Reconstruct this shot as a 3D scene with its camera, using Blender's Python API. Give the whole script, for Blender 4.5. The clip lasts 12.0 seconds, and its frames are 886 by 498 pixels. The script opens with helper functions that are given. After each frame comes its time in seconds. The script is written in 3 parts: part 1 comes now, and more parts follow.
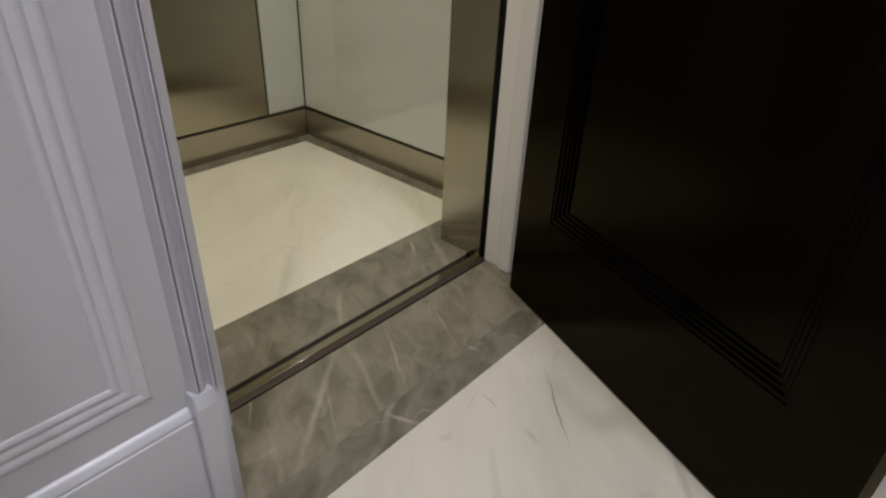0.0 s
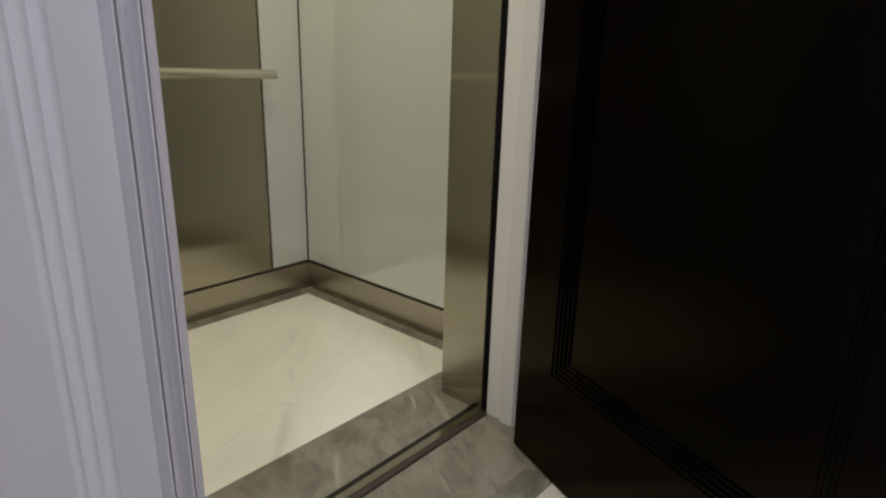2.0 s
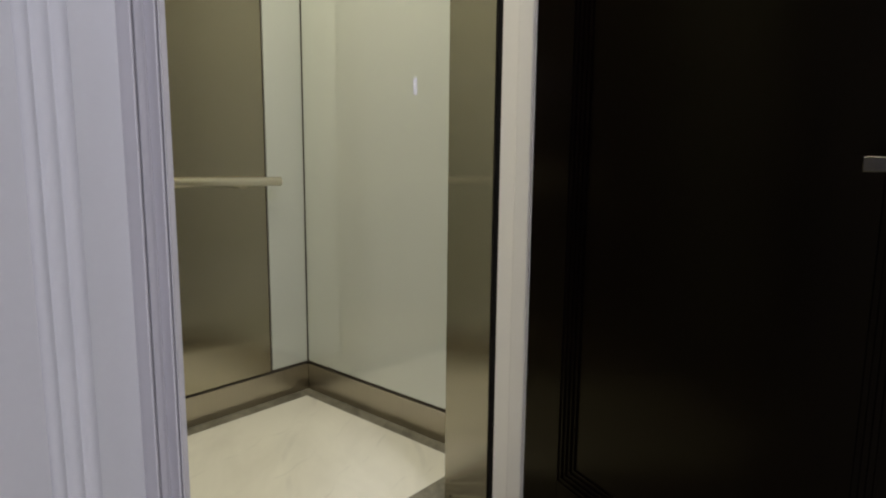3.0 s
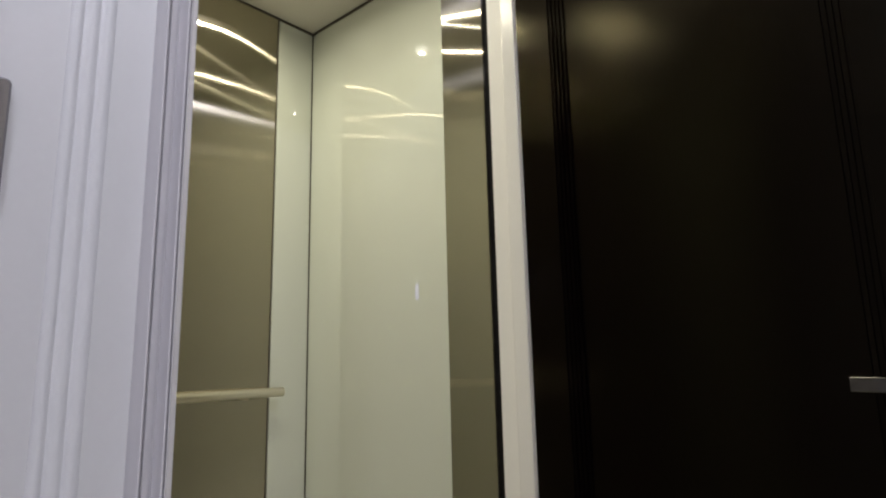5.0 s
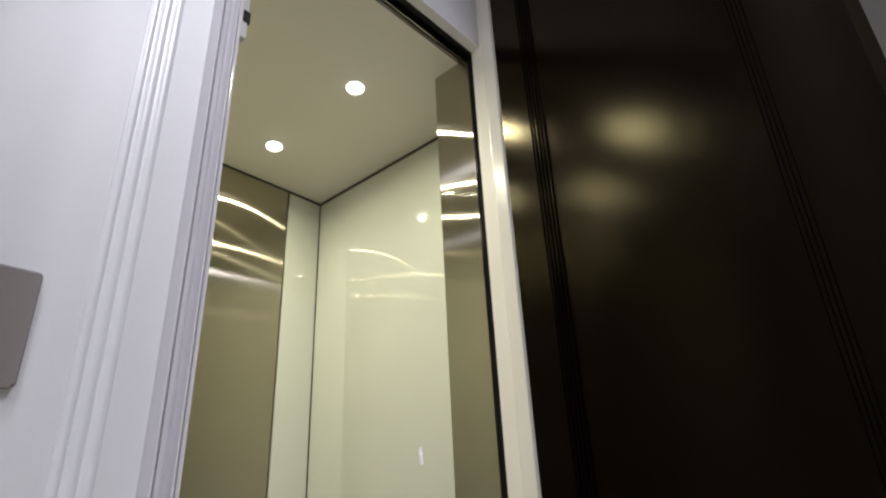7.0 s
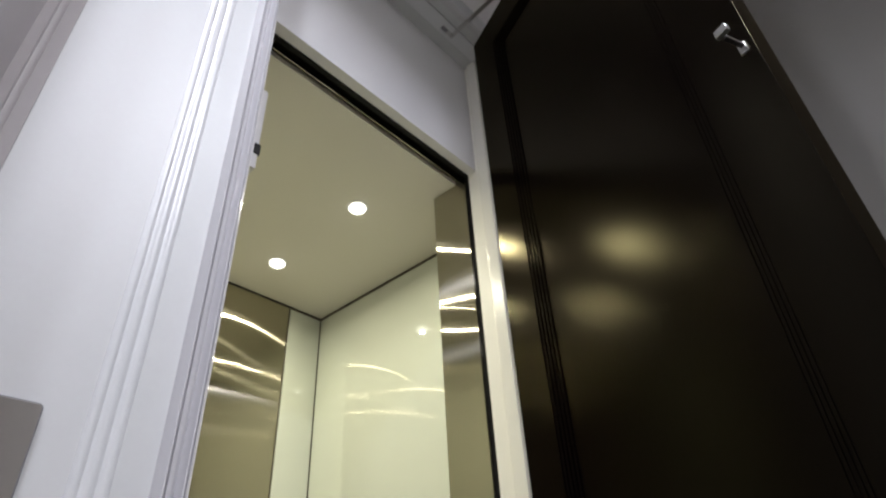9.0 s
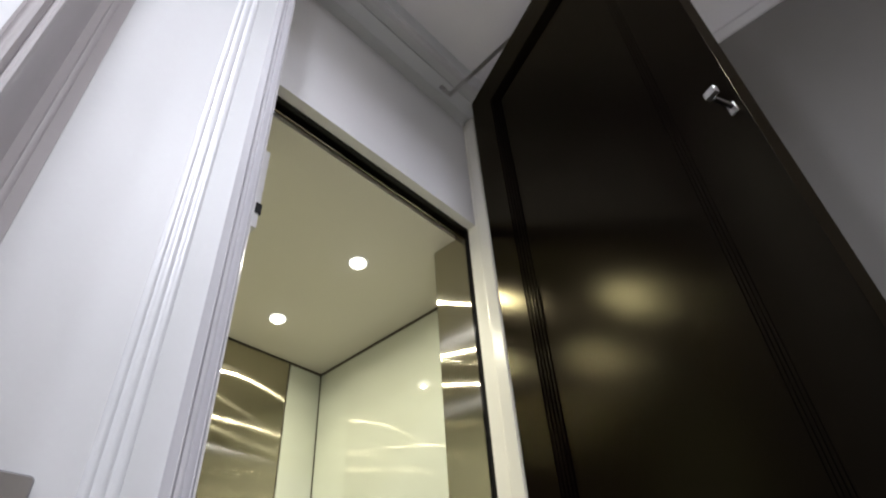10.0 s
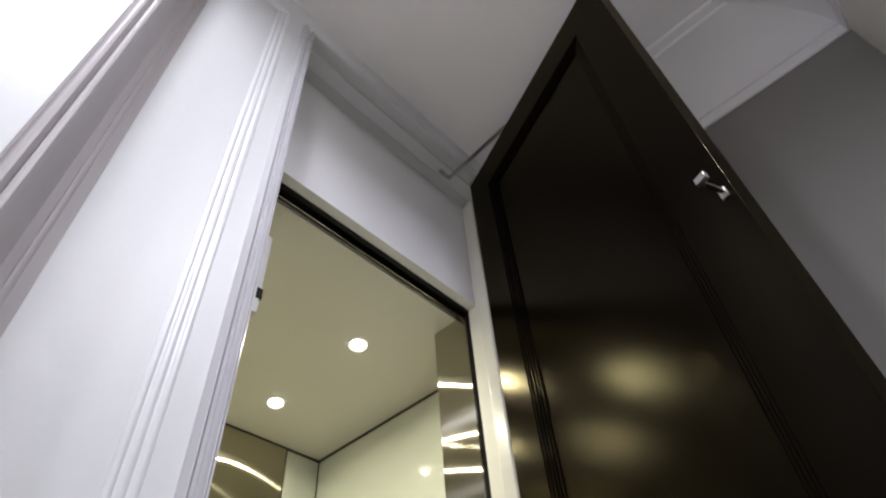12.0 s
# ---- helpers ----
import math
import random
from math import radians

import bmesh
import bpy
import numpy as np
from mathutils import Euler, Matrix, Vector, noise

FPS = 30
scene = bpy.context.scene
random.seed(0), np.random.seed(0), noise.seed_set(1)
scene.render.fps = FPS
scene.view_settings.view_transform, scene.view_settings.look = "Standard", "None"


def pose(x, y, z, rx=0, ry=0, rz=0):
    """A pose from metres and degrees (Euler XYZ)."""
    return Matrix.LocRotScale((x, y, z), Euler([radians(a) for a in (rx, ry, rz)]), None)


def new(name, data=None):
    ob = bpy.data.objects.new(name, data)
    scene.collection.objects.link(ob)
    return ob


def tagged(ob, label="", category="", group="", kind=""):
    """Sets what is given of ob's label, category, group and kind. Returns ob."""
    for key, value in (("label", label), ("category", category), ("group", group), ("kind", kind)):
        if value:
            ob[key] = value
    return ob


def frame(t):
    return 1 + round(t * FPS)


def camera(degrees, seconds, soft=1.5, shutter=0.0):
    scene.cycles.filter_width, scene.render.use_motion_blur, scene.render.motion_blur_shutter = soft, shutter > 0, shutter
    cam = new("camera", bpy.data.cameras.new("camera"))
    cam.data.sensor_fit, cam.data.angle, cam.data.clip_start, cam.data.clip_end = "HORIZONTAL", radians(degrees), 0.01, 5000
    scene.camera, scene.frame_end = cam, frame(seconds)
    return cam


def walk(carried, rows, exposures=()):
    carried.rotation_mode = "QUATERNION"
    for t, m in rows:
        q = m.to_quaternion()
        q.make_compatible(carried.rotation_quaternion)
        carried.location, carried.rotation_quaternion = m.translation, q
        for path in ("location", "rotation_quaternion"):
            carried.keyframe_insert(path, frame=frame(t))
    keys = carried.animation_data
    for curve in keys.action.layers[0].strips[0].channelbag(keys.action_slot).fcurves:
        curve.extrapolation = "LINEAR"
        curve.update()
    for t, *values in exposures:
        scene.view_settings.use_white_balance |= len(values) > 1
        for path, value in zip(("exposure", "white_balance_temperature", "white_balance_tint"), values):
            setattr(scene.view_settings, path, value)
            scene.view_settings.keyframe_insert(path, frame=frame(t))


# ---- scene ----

# camera: seconds, x, y, z, yaw, pitch, lean to its right
cam = camera(73.14, 12.0, soft=2.2)
PATH = [
    (0, -1.1791, -0.8442, 0.8857, -49.77, -30.66, -2.75),
    (0.5, -1.1845, -0.8462, 0.8913, -49.71, -28.41, -2.68),
    (1, -1.1863, -0.8436, 0.8986, -49.69, -25.39, -2.49),
    (1.5, -1.1836, -0.8455, 0.9016, -49.42, -21.35, -2.05),
    (2, -1.1853, -0.8476, 0.9171, -49.25, -17.02, -1.59),
    (2.5, -1.1911, -0.8581, 0.9243, -49.04, -12.31, -1.16),
    (3, -1.2020, -0.8598, 0.9400, -49.16, -8.02, -0.58),
    (5, -1.2162, -0.8872, 0.9853, -48.81, 10.29, 1.30),
    (5.5, -1.2240, -0.8911, 0.9931, -48.96, 14.16, 1.64),
    (6, -1.2287, -0.8967, 0.9979, -49.03, 17.89, 1.94),
    (6.5, -1.2343, -0.9056, 0.9981, -49.09, 21.49, 2.53),
    (7, -1.2417, -0.9084, 1.0039, -49.16, 24.85, 2.76),
    (9, -1.2609, -0.9320, 1.0092, -49.76, 35.35, 3.56),
    (9.5, -1.2641, -0.9398, 1.0142, -49.79, 37.62, 3.88),
    (10, -1.2668, -0.9456, 1.0206, -49.94, 40.07, 4.24),
    (10.5, -1.2707, -0.9493, 1.0227, -50.18, 42.45, 4.59),
    (11, -1.2749, -0.9531, 1.0235, -50.39, 44.37, 4.90),
    (11.5, -1.2773, -0.9571, 1.0247, -50.54, 46.02, 5.08),
    (12, -1.2771, -0.9584, 1.0250, -50.69, 47.39, 5.32),
]
# seconds, stops, kelvin, tint
EXPOSURES = [(0.0, -0.47, 6550, 12), (3.0, -0.31, 6300, 12), (5.0, -0.18, 6350, 11), (7.0, 0.01, 6400, 9), (9.0, 0.08, 6400, 6), (12.0, 0.14, 6430, 7)]
walk(cam, [(t, pose(x, y, z, 90 + pitch, 0, yaw) @ pose(0, 0, 0, 0, 0, -lean)) for t, x, y, z, yaw, pitch, lean in PATH], EXPOSURES)

# ---- light ----
world = bpy.data.worlds.new("world")
scene.world = world
world.use_nodes = True
world.node_tree.nodes["Background"].inputs["Color"].default_value = (0.7, 0.72, 0.8, 1)
world.node_tree.nodes["Background"].inputs["Strength"].default_value = 0.02

LIFT_COLOUR = (1.0, 0.925, 0.69)
HALL_COLOUR = (0.95, 0.945, 1.06)


def disc_lamp(name, place, size, power, colour, spread):
    data = bpy.data.lights.new(name, "AREA")
    data.shape, data.size, data.energy, data.color, data.spread = "DISK", size, power, colour, radians(spread)
    ob = new(name, data)
    ob.location = place
    return ob


LIFT_LAMPS = [(-0.168, 0.391), (-0.168, 0.887), (-0.672, 0.391), (-0.672, 0.887)]
for lx, ly in LIFT_LAMPS:
    disc_lamp("lift_light", (lx, ly, 2.3965), 0.020, 2.5, LIFT_COLOUR, 170)
    disc_lamp("lift_beam", (lx, ly, 2.3963), 0.020, 1.25, LIFT_COLOUR, 125)
# All three stand out of view; the third is fill, added to brighten the hall.
HALL_LAMPS = [(-1.50, -0.80, 12.5), (-0.65, -1.62, 30.0), (-2.30, -1.40, 18.0)]
for lx, ly, power in HALL_LAMPS:
    disc_lamp("hall_light", (lx, ly, 3.0775), 0.13, power, HALL_COLOUR, 156)


# ---- materials ----
def nodes_of(name):
    m = bpy.data.materials.new(name)
    m.use_nodes = True
    return m, m.node_tree.nodes, m.node_tree.links, m.node_tree.nodes["Principled BSDF"]


def add(nodes, kind, **values):
    n = nodes.new(kind)
    for key, value in values.items():
        n.inputs[key].default_value = value
    return n


def ramp(nodes, stops):
    r = nodes.new("ShaderNodeValToRGB")
    while len(r.color_ramp.elements) < len(stops):
        r.color_ramp.elements.new(0.5)
    for e, (p, c) in zip(r.color_ramp.elements, stops):
        e.position, e.color = p, (*c, 1) if len(c) == 3 else c
    return r


def surface(name, base, rough, metal=0.0, grain=40.0, vary=0.06, bump=0.02, stretch=(1, 1, 1), coat=0.0, spec=0.5, rough_vary=0.08):
    """Paint, plastic or metal with a fine grain and broad stains."""
    m, nodes, links, bsdf = nodes_of(name)
    coord = nodes.new("ShaderNodeTexCoord")
    mapping = add(nodes, "ShaderNodeMapping", Scale=stretch)
    fine = add(nodes, "ShaderNodeTexNoise", Scale=grain, Detail=4.0)
    broad = add(nodes, "ShaderNodeTexNoise", Scale=2.3, Detail=3.0)
    mix = nodes.new("ShaderNodeMath")
    mix.operation = "MULTIPLY_ADD"
    mix.inputs[1].default_value = 0.4
    links.new(coord.outputs["Object"], mapping.inputs["Vector"])
    links.new(mapping.outputs["Vector"], fine.inputs["Vector"])
    links.new(coord.outputs["Object"], broad.inputs["Vector"])
    links.new(fine.outputs["Fac"], mix.inputs[0])
    half = nodes.new("ShaderNodeMath")
    half.operation = "MULTIPLY"
    half.inputs[1].default_value = 0.6
    links.new(broad.outputs["Fac"], half.inputs[0])
    links.new(half.outputs[0], mix.inputs[2])
    low = tuple(c * (1 - vary) for c in base)
    high = tuple(min(1.0, c * (1 + vary)) for c in base)
    tint = ramp(nodes, [(0.3, low), (0.7, high)])
    links.new(mix.outputs[0], tint.inputs["Fac"])
    links.new(tint.outputs["Color"], bsdf.inputs["Base Color"])
    gloss = add(nodes, "ShaderNodeMapRange")
    gloss.inputs["From Min"].default_value, gloss.inputs["From Max"].default_value = 0.3, 0.7
    gloss.inputs["To Min"].default_value = max(0.02, rough - rough_vary)
    gloss.inputs["To Max"].default_value = min(1.0, rough + rough_vary)
    links.new(broad.outputs["Fac"], gloss.inputs["Value"])
    links.new(gloss.outputs["Result"], bsdf.inputs["Roughness"])
    bsdf.inputs["Metallic"].default_value = metal
    bsdf.inputs["Coat Weight"].default_value = coat
    bsdf.inputs["Specular IOR Level"].default_value = spec
    if bump:
        b = add(nodes, "ShaderNodeBump", Strength=bump, Distance=0.01)
        links.new(fine.outputs["Fac"], b.inputs["Height"])
        links.new(b.outputs["Normal"], bsdf.inputs["Normal"])
    return m


def brushed(name, base, rough, anisotropic, grain_axis, lobe="GGX"):
    """Brushed stainless steel whose grain runs along one axis: reflections spread across it."""
    m, nodes, links, bsdf = nodes_of(name)
    nodes.remove(bsdf)
    gloss = add(nodes, "ShaderNodeBsdfAnisotropic", Anisotropy=anisotropic)
    gloss.distribution = lobe
    coord = nodes.new("ShaderNodeTexCoord")
    scale = tuple(3.0 if a else 420.0 for a in grain_axis)
    mapping = add(nodes, "ShaderNodeMapping", Scale=scale)
    fine = add(nodes, "ShaderNodeTexNoise", Scale=1.0, Detail=3.0)
    broad = add(nodes, "ShaderNodeTexNoise", Scale=1.8, Detail=2.0)
    links.new(coord.outputs["Object"], mapping.inputs["Vector"])
    links.new(mapping.outputs["Vector"], fine.inputs["Vector"])
    links.new(coord.outputs["Object"], broad.inputs["Vector"])
    tint = ramp(nodes, [(0.25, tuple(c * 0.93 for c in base)), (0.75, tuple(c * 1.05 for c in base))])
    links.new(fine.outputs["Fac"], tint.inputs["Fac"])
    links.new(tint.outputs["Color"], gloss.inputs["Color"])
    rub = add(nodes, "ShaderNodeMapRange")
    rub.inputs["To Min"].default_value, rub.inputs["To Max"].default_value = rough - 0.015, rough + 0.02
    links.new(broad.outputs["Fac"], rub.inputs["Value"])
    links.new(rub.outputs["Result"], gloss.inputs["Roughness"])
    along = nodes.new("ShaderNodeCombineXYZ")
    for key, value in zip("XYZ", grain_axis):
        along.inputs[key].default_value = value
    links.new(along.outputs["Vector"], gloss.inputs["Tangent"])
    links.new(gloss.outputs["BSDF"], nodes["Material Output"].inputs["Surface"])
    return m


def lacquered(name, base, rough, gloss_level):
    """Dark stained wood under a thin satin lacquer, the grain running upright."""
    m, nodes, links, bsdf = nodes_of(name)
    nodes.remove(bsdf)
    coord = nodes.new("ShaderNodeTexCoord")
    mapping = add(nodes, "ShaderNodeMapping", Scale=(1.0, 1.0, 0.09))
    links.new(coord.outputs["Object"], mapping.inputs["Vector"])
    grain = add(nodes, "ShaderNodeTexNoise", Scale=190.0, Detail=4.0, Roughness=0.6)
    broad = add(nodes, "ShaderNodeTexNoise", Scale=7.0, Detail=3.0)
    links.new(mapping.outputs["Vector"], grain.inputs["Vector"])
    links.new(mapping.outputs["Vector"], broad.inputs["Vector"])
    tint = ramp(nodes, [(0.3, tuple(c * 0.65 for c in base)), (0.7, tuple(c * 1.35 for c in base))])
    links.new(grain.outputs["Fac"], tint.inputs["Fac"])
    body = nodes.new("ShaderNodeBsdfDiffuse")
    links.new(tint.outputs["Color"], body.inputs["Color"])
    relief = add(nodes, "ShaderNodeBump", Strength=0.11, Distance=0.002)
    links.new(grain.outputs["Fac"], relief.inputs["Height"])
    coat = nodes.new("ShaderNodeMixShader")
    coat.inputs["Fac"].default_value = 0.28
    for slot, r, tone in ((1, rough, (1.0, 0.90, 0.56, 1)), (2, rough * 1.45, (1.0, 0.83, 0.66, 1))):
        lobe = nodes.new("ShaderNodeBsdfAnisotropic")
        lobe.distribution = "BECKMANN"
        lobe.inputs["Color"].default_value = tone
        rub = add(nodes, "ShaderNodeMapRange")
        rub.inputs["To Min"].default_value, rub.inputs["To Max"].default_value = r - 0.025, r + 0.025
        links.new(broad.outputs["Fac"], rub.inputs["Value"])
        links.new(rub.outputs["Result"], lobe.inputs["Roughness"])
        links.new(relief.outputs["Normal"], lobe.inputs["Normal"])
        links.new(lobe.outputs["BSDF"], coat.inputs[slot])
    edge = add(nodes, "ShaderNodeFresnel", IOR=1.35)
    level = nodes.new("ShaderNodeMath")
    level.operation = "MULTIPLY"
    level.inputs[1].default_value = gloss_level / 0.0222
    links.new(edge.outputs["Fac"], level.inputs[0])
    mix = nodes.new("ShaderNodeMixShader")
    links.new(level.outputs[0], mix.inputs["Fac"])
    links.new(body.outputs["BSDF"], mix.inputs[1])
    links.new(coat.outputs["Shader"], mix.inputs[2])
    links.new(mix.outputs["Shader"], nodes["Material Output"].inputs["Surface"])
    return m


def marble(name, base, dark, vein, scale, vein_width, vein_amount, rough, cloud, turned=45.0, drawn=2.2, strokes=()):
    """Polished marble: clouds, thin broken veins drawn out one way, and single strong veins: strokes of x, y, angle, half length, half width, strength."""
    m, nodes, links, bsdf = nodes_of(name)
    coord = nodes.new("ShaderNodeTexCoord")
    turn = nodes.new("ShaderNodeMapping")
    turn.vector_type = "TEXTURE"
    turn.inputs["Rotation"].default_value, turn.inputs["Scale"].default_value = (0, 0, radians(turned)), (drawn, 1.0 / drawn, 1.0)
    links.new(coord.outputs["Object"], turn.inputs["Vector"])
    clouds = add(nodes, "ShaderNodeTexNoise", Scale=cloud, Detail=7.0, Roughness=0.62, Distortion=0.6)
    links.new(turn.outputs["Vector"], clouds.inputs["Vector"])
    body = ramp(nodes, [(0.36, dark), (0.60, base)])
    links.new(clouds.outputs["Fac"], body.inputs["Fac"])
    colour = body.outputs["Color"]
    for k, (size, width, amount) in enumerate(((scale, vein_width, vein_amount), (scale * 2.6, vein_width * 0.8, vein_amount * 0.55))):
        lines = nodes.new("ShaderNodeTexWave")
        for key, value in (("Scale", size), ("Distortion", 5.0 + 2.0 * k), ("Detail", 3.0), ("Detail Scale", 1.4), ("Detail Roughness", 0.55), ("Phase Offset", 1.3 + 2.1 * k)):
            lines.inputs[key].default_value = value
        lines.bands_direction = "Y"
        shift = add(nodes, "ShaderNodeMapping", Location=(3.1 + 5 * k, 1.7 - 2 * k, 0.4), Rotation=(0, 0, 0.9 * k))
        links.new(turn.outputs["Vector"], shift.inputs["Vector"])
        links.new(shift.outputs["Vector"], lines.inputs["Vector"])
        size_of = nodes.new("ShaderNodeMath")
        size_of.operation = "SUBTRACT"
        size_of.inputs[0].default_value = 1.0
        links.new(lines.outputs["Fac"], size_of.inputs[1])
        thin = add(nodes, "ShaderNodeMapRange")
        thin.inputs["From Min"].default_value, thin.inputs["From Max"].default_value = 0.0, width
        thin.inputs["To Min"].default_value, thin.inputs["To Max"].default_value = amount, 0.0
        links.new(size_of.outputs[0], thin.inputs["Value"])
        patch = add(nodes, "ShaderNodeTexNoise", Scale=size * 9.0, Detail=2.0)
        gate = ramp(nodes, [(0.44, (0, 0, 0)), (0.66, (1, 1, 1))])
        links.new(shift.outputs["Vector"], patch.inputs["Vector"])
        links.new(patch.outputs["Fac"], gate.inputs["Fac"])
        both = nodes.new("ShaderNodeMath")
        both.operation = "MULTIPLY"
        links.new(thin.outputs["Result"], both.inputs[0])
        links.new(gate.outputs["Color"], both.inputs[1])
        mix = nodes.new("ShaderNodeMix")
        mix.data_type = "RGBA"
        links.new(both.outputs[0], mix.inputs["Factor"])
        links.new(colour, mix.inputs["A"])
        mix.inputs["B"].default_value = (*vein, 1)
        colour = mix.outputs["Result"]
    for stroke in strokes:
        place = nodes.new("ShaderNodeMapping")
        place.vector_type = "TEXTURE"
        place.inputs["Location"].default_value = (stroke[0], stroke[1], 0)
        place.inputs["Rotation"].default_value = (0, 0, radians(stroke[2]))
        links.new(coord.outputs["Object"], place.inputs["Vector"])
        wobble = add(nodes, "ShaderNodeTexNoise", Scale=22.0, Detail=3.0)
        links.new(coord.outputs["Object"], wobble.inputs["Vector"])
        split = nodes.new("ShaderNodeSeparateXYZ")
        links.new(place.outputs["Vector"], split.inputs["Vector"])
        bend = nodes.new("ShaderNodeMath")
        bend.operation = "MULTIPLY_ADD"
        bend.inputs[1].default_value = 0.013
        links.new(wobble.outputs["Fac"], bend.inputs[0])
        links.new(split.outputs["Y"], bend.inputs[2])
        masks = []
        for source, centre, half in ((bend.outputs[0], 0.0065, stroke[4]), (split.outputs["X"], 0.0, stroke[3])):
            gap = nodes.new("ShaderNodeMath")
            gap.operation = "SUBTRACT"
            gap.inputs[1].default_value = centre
            links.new(source, gap.inputs[0])
            far = nodes.new("ShaderNodeMath")
            far.operation = "ABSOLUTE"
            links.new(gap.outputs[0], far.inputs[0])
            fade = add(nodes, "ShaderNodeMapRange")
            fade.inputs["From Min"].default_value, fade.inputs["From Max"].default_value = half * 0.15, half
            fade.inputs["To Min"].default_value, fade.inputs["To Max"].default_value = 1.0, 0.0
            links.new(far.outputs[0], fade.inputs["Value"])
            masks.append(fade)
        both = nodes.new("ShaderNodeMath")
        both.operation = "MULTIPLY"
        links.new(masks[0].outputs["Result"], both.inputs[0])
        links.new(masks[1].outputs["Result"], both.inputs[1])
        fainter = nodes.new("ShaderNodeMath")
        fainter.operation = "MULTIPLY"
        fainter.inputs[1].default_value = stroke[5]
        links.new(both.outputs[0], fainter.inputs[0])
        mix = nodes.new("ShaderNodeMix")
        mix.data_type = "RGBA"
        links.new(fainter.outputs[0], mix.inputs["Factor"])
        links.new(colour, mix.inputs["A"])
        mix.inputs["B"].default_value = (*vein, 1)
        colour = mix.outputs["Result"]
    links.new(colour, bsdf.inputs["Base Color"])
    gloss = add(nodes, "ShaderNodeMapRange")
    gloss.inputs["To Min"].default_value, gloss.inputs["To Max"].default_value = rough * 0.7, rough * 1.4
    links.new(clouds.outputs["Fac"], gloss.inputs["Value"])
    links.new(gloss.outputs["Result"], bsdf.inputs["Roughness"])
    return m


def glowing(name, colour, strength):
    m, nodes, links, bsdf = nodes_of(name)
    bsdf.inputs["Base Color"].default_value = (0.8, 0.8, 0.8, 1)
    bsdf.inputs["Emission Color"].default_value = (*colour, 1)
    bsdf.inputs["Emission Strength"].default_value = strength
    return m


WHITE_PAINT = surface("white_satin_paint", (0.58, 0.585, 0.61), 0.32, grain=90, vary=0.02, bump=0.01, rough_vary=0.01, spec=0.8)
SATIN_WALL = surface("white_satin_wall_paint", (0.515, 0.52, 0.535), 0.51, grain=120, vary=0.02, bump=0.015, rough_vary=0.02, spec=0.8)
# White trim toned down in colour, as it catches less sheen than the wall.
SHADE_TONED_PAINT = surface("shade_toned_trim_paint", (0.54, 0.53, 0.56), 0.23, grain=90, vary=0.02, bump=0.01, rough_vary=0.015, spec=0.8)
# Darker copy of the trim paint: carries the hollow's shade in its colour.
SHADED_EDGE_PAINT = surface("shade_darkened_edge_paint", (0.33, 0.305, 0.31), 0.45, grain=90, vary=0.02, bump=0.01, rough_vary=0.015, spec=0.25)
# Lining paints: the lift's warm light is put into the tint of both whites.
LIFT_LIT_PAINT = surface("lift_lit_satin_paint", (0.78, 0.755, 0.69), 0.24, grain=90, vary=0.02, bump=0.01, rough_vary=0.015)
JAMB_PAINT = surface("lift_lit_eggshell_paint", (0.78, 0.755, 0.69), 0.36, grain=90, vary=0.02, bump=0.01, rough_vary=0.015, spec=0.4)
WALL_PAINT = surface("white_wall_paint", (0.70, 0.69, 0.715), 0.6, grain=160, vary=0.02, bump=0.02, rough_vary=0.02)
# The east wall's shade behind the door is put into this darkened taupe.
SHADED_TAUPE_PAINT = surface("shaded_taupe_paint", (0.255, 0.24, 0.232), 0.6, grain=160, vary=0.03, bump=0.03)
# Cream is assumed on the unseen south walls to warm the bounced light.
CREAM_BOUNCE_PAINT = surface("cream_bounce_paint", (0.82, 0.775, 0.70), 0.65, grain=160, vary=0.03, bump=0.03)
CEILING_PAINT = surface("ceiling_paint", (0.91, 0.885, 0.905), 0.8, grain=120, vary=0.02, bump=0.02)
DARK_WOOD = lacquered("dark_stained_wood", (0.0015, 0.0009, 0.0009), 0.204, 0.0090)
STEEL = brushed("brushed_steel", (0.455, 0.420, 0.328), 0.145, 0.879, (0, 0, 1))
POST_STEEL = brushed("brushed_steel_return", (0.46, 0.43, 0.355), 0.140, 0.885, (0, 0, 1))
STEEL_X = brushed("brushed_steel_rail", (0.72, 0.68, 0.58), 0.30, 0.5, (1, 0, 0))
SKIRT_STEEL = brushed("brushed_steel_skirting", (0.46, 0.42, 0.345), 0.28, 0.7, (0, 0, 1))
CHROME = surface("satin_nickel", (0.11, 0.104, 0.10), 0.16, metal=1.0, grain=80, vary=0.03, bump=0.0, rough_vary=0.03)
# Lit and shaded copies of the thumb turn's nickel, the light put into colour.
LIT_NICKEL = surface("lit_nickel", (0.46, 0.45, 0.44), 0.3, metal=1.0, grain=80, vary=0.05, bump=0.0, rough_vary=0.03)
SHADED_NICKEL = surface("shaded_nickel", (0.045, 0.042, 0.042), 0.4, metal=1.0, grain=80, vary=0.05, bump=0.0, rough_vary=0.03)
WHITE_STEEL = surface("satin_nickel_plate", (0.62, 0.61, 0.63), 0.4, grain=120, vary=0.05, bump=0.01)
GREY_STEEL = surface("satin_steel", (0.46, 0.45, 0.46), 0.30, metal=1.0, grain=120, vary=0.06, bump=0.01)
PLATE_STEEL = surface("brushed_call_plate", (0.29, 0.28, 0.285), 0.27, metal=1.0, grain=160, vary=0.05, bump=0.02, stretch=(1, 1, 0.05))
BACK_GLASS = surface("back_painted_glass", (0.605, 0.632, 0.566), 0.009, grain=8, vary=0.012, bump=0.0, rough_vary=0.003, spec=1.0, coat=0.8)
BACK_GLASS.node_tree.nodes["Principled BSDF"].inputs["Coat Roughness"].default_value = 0.006
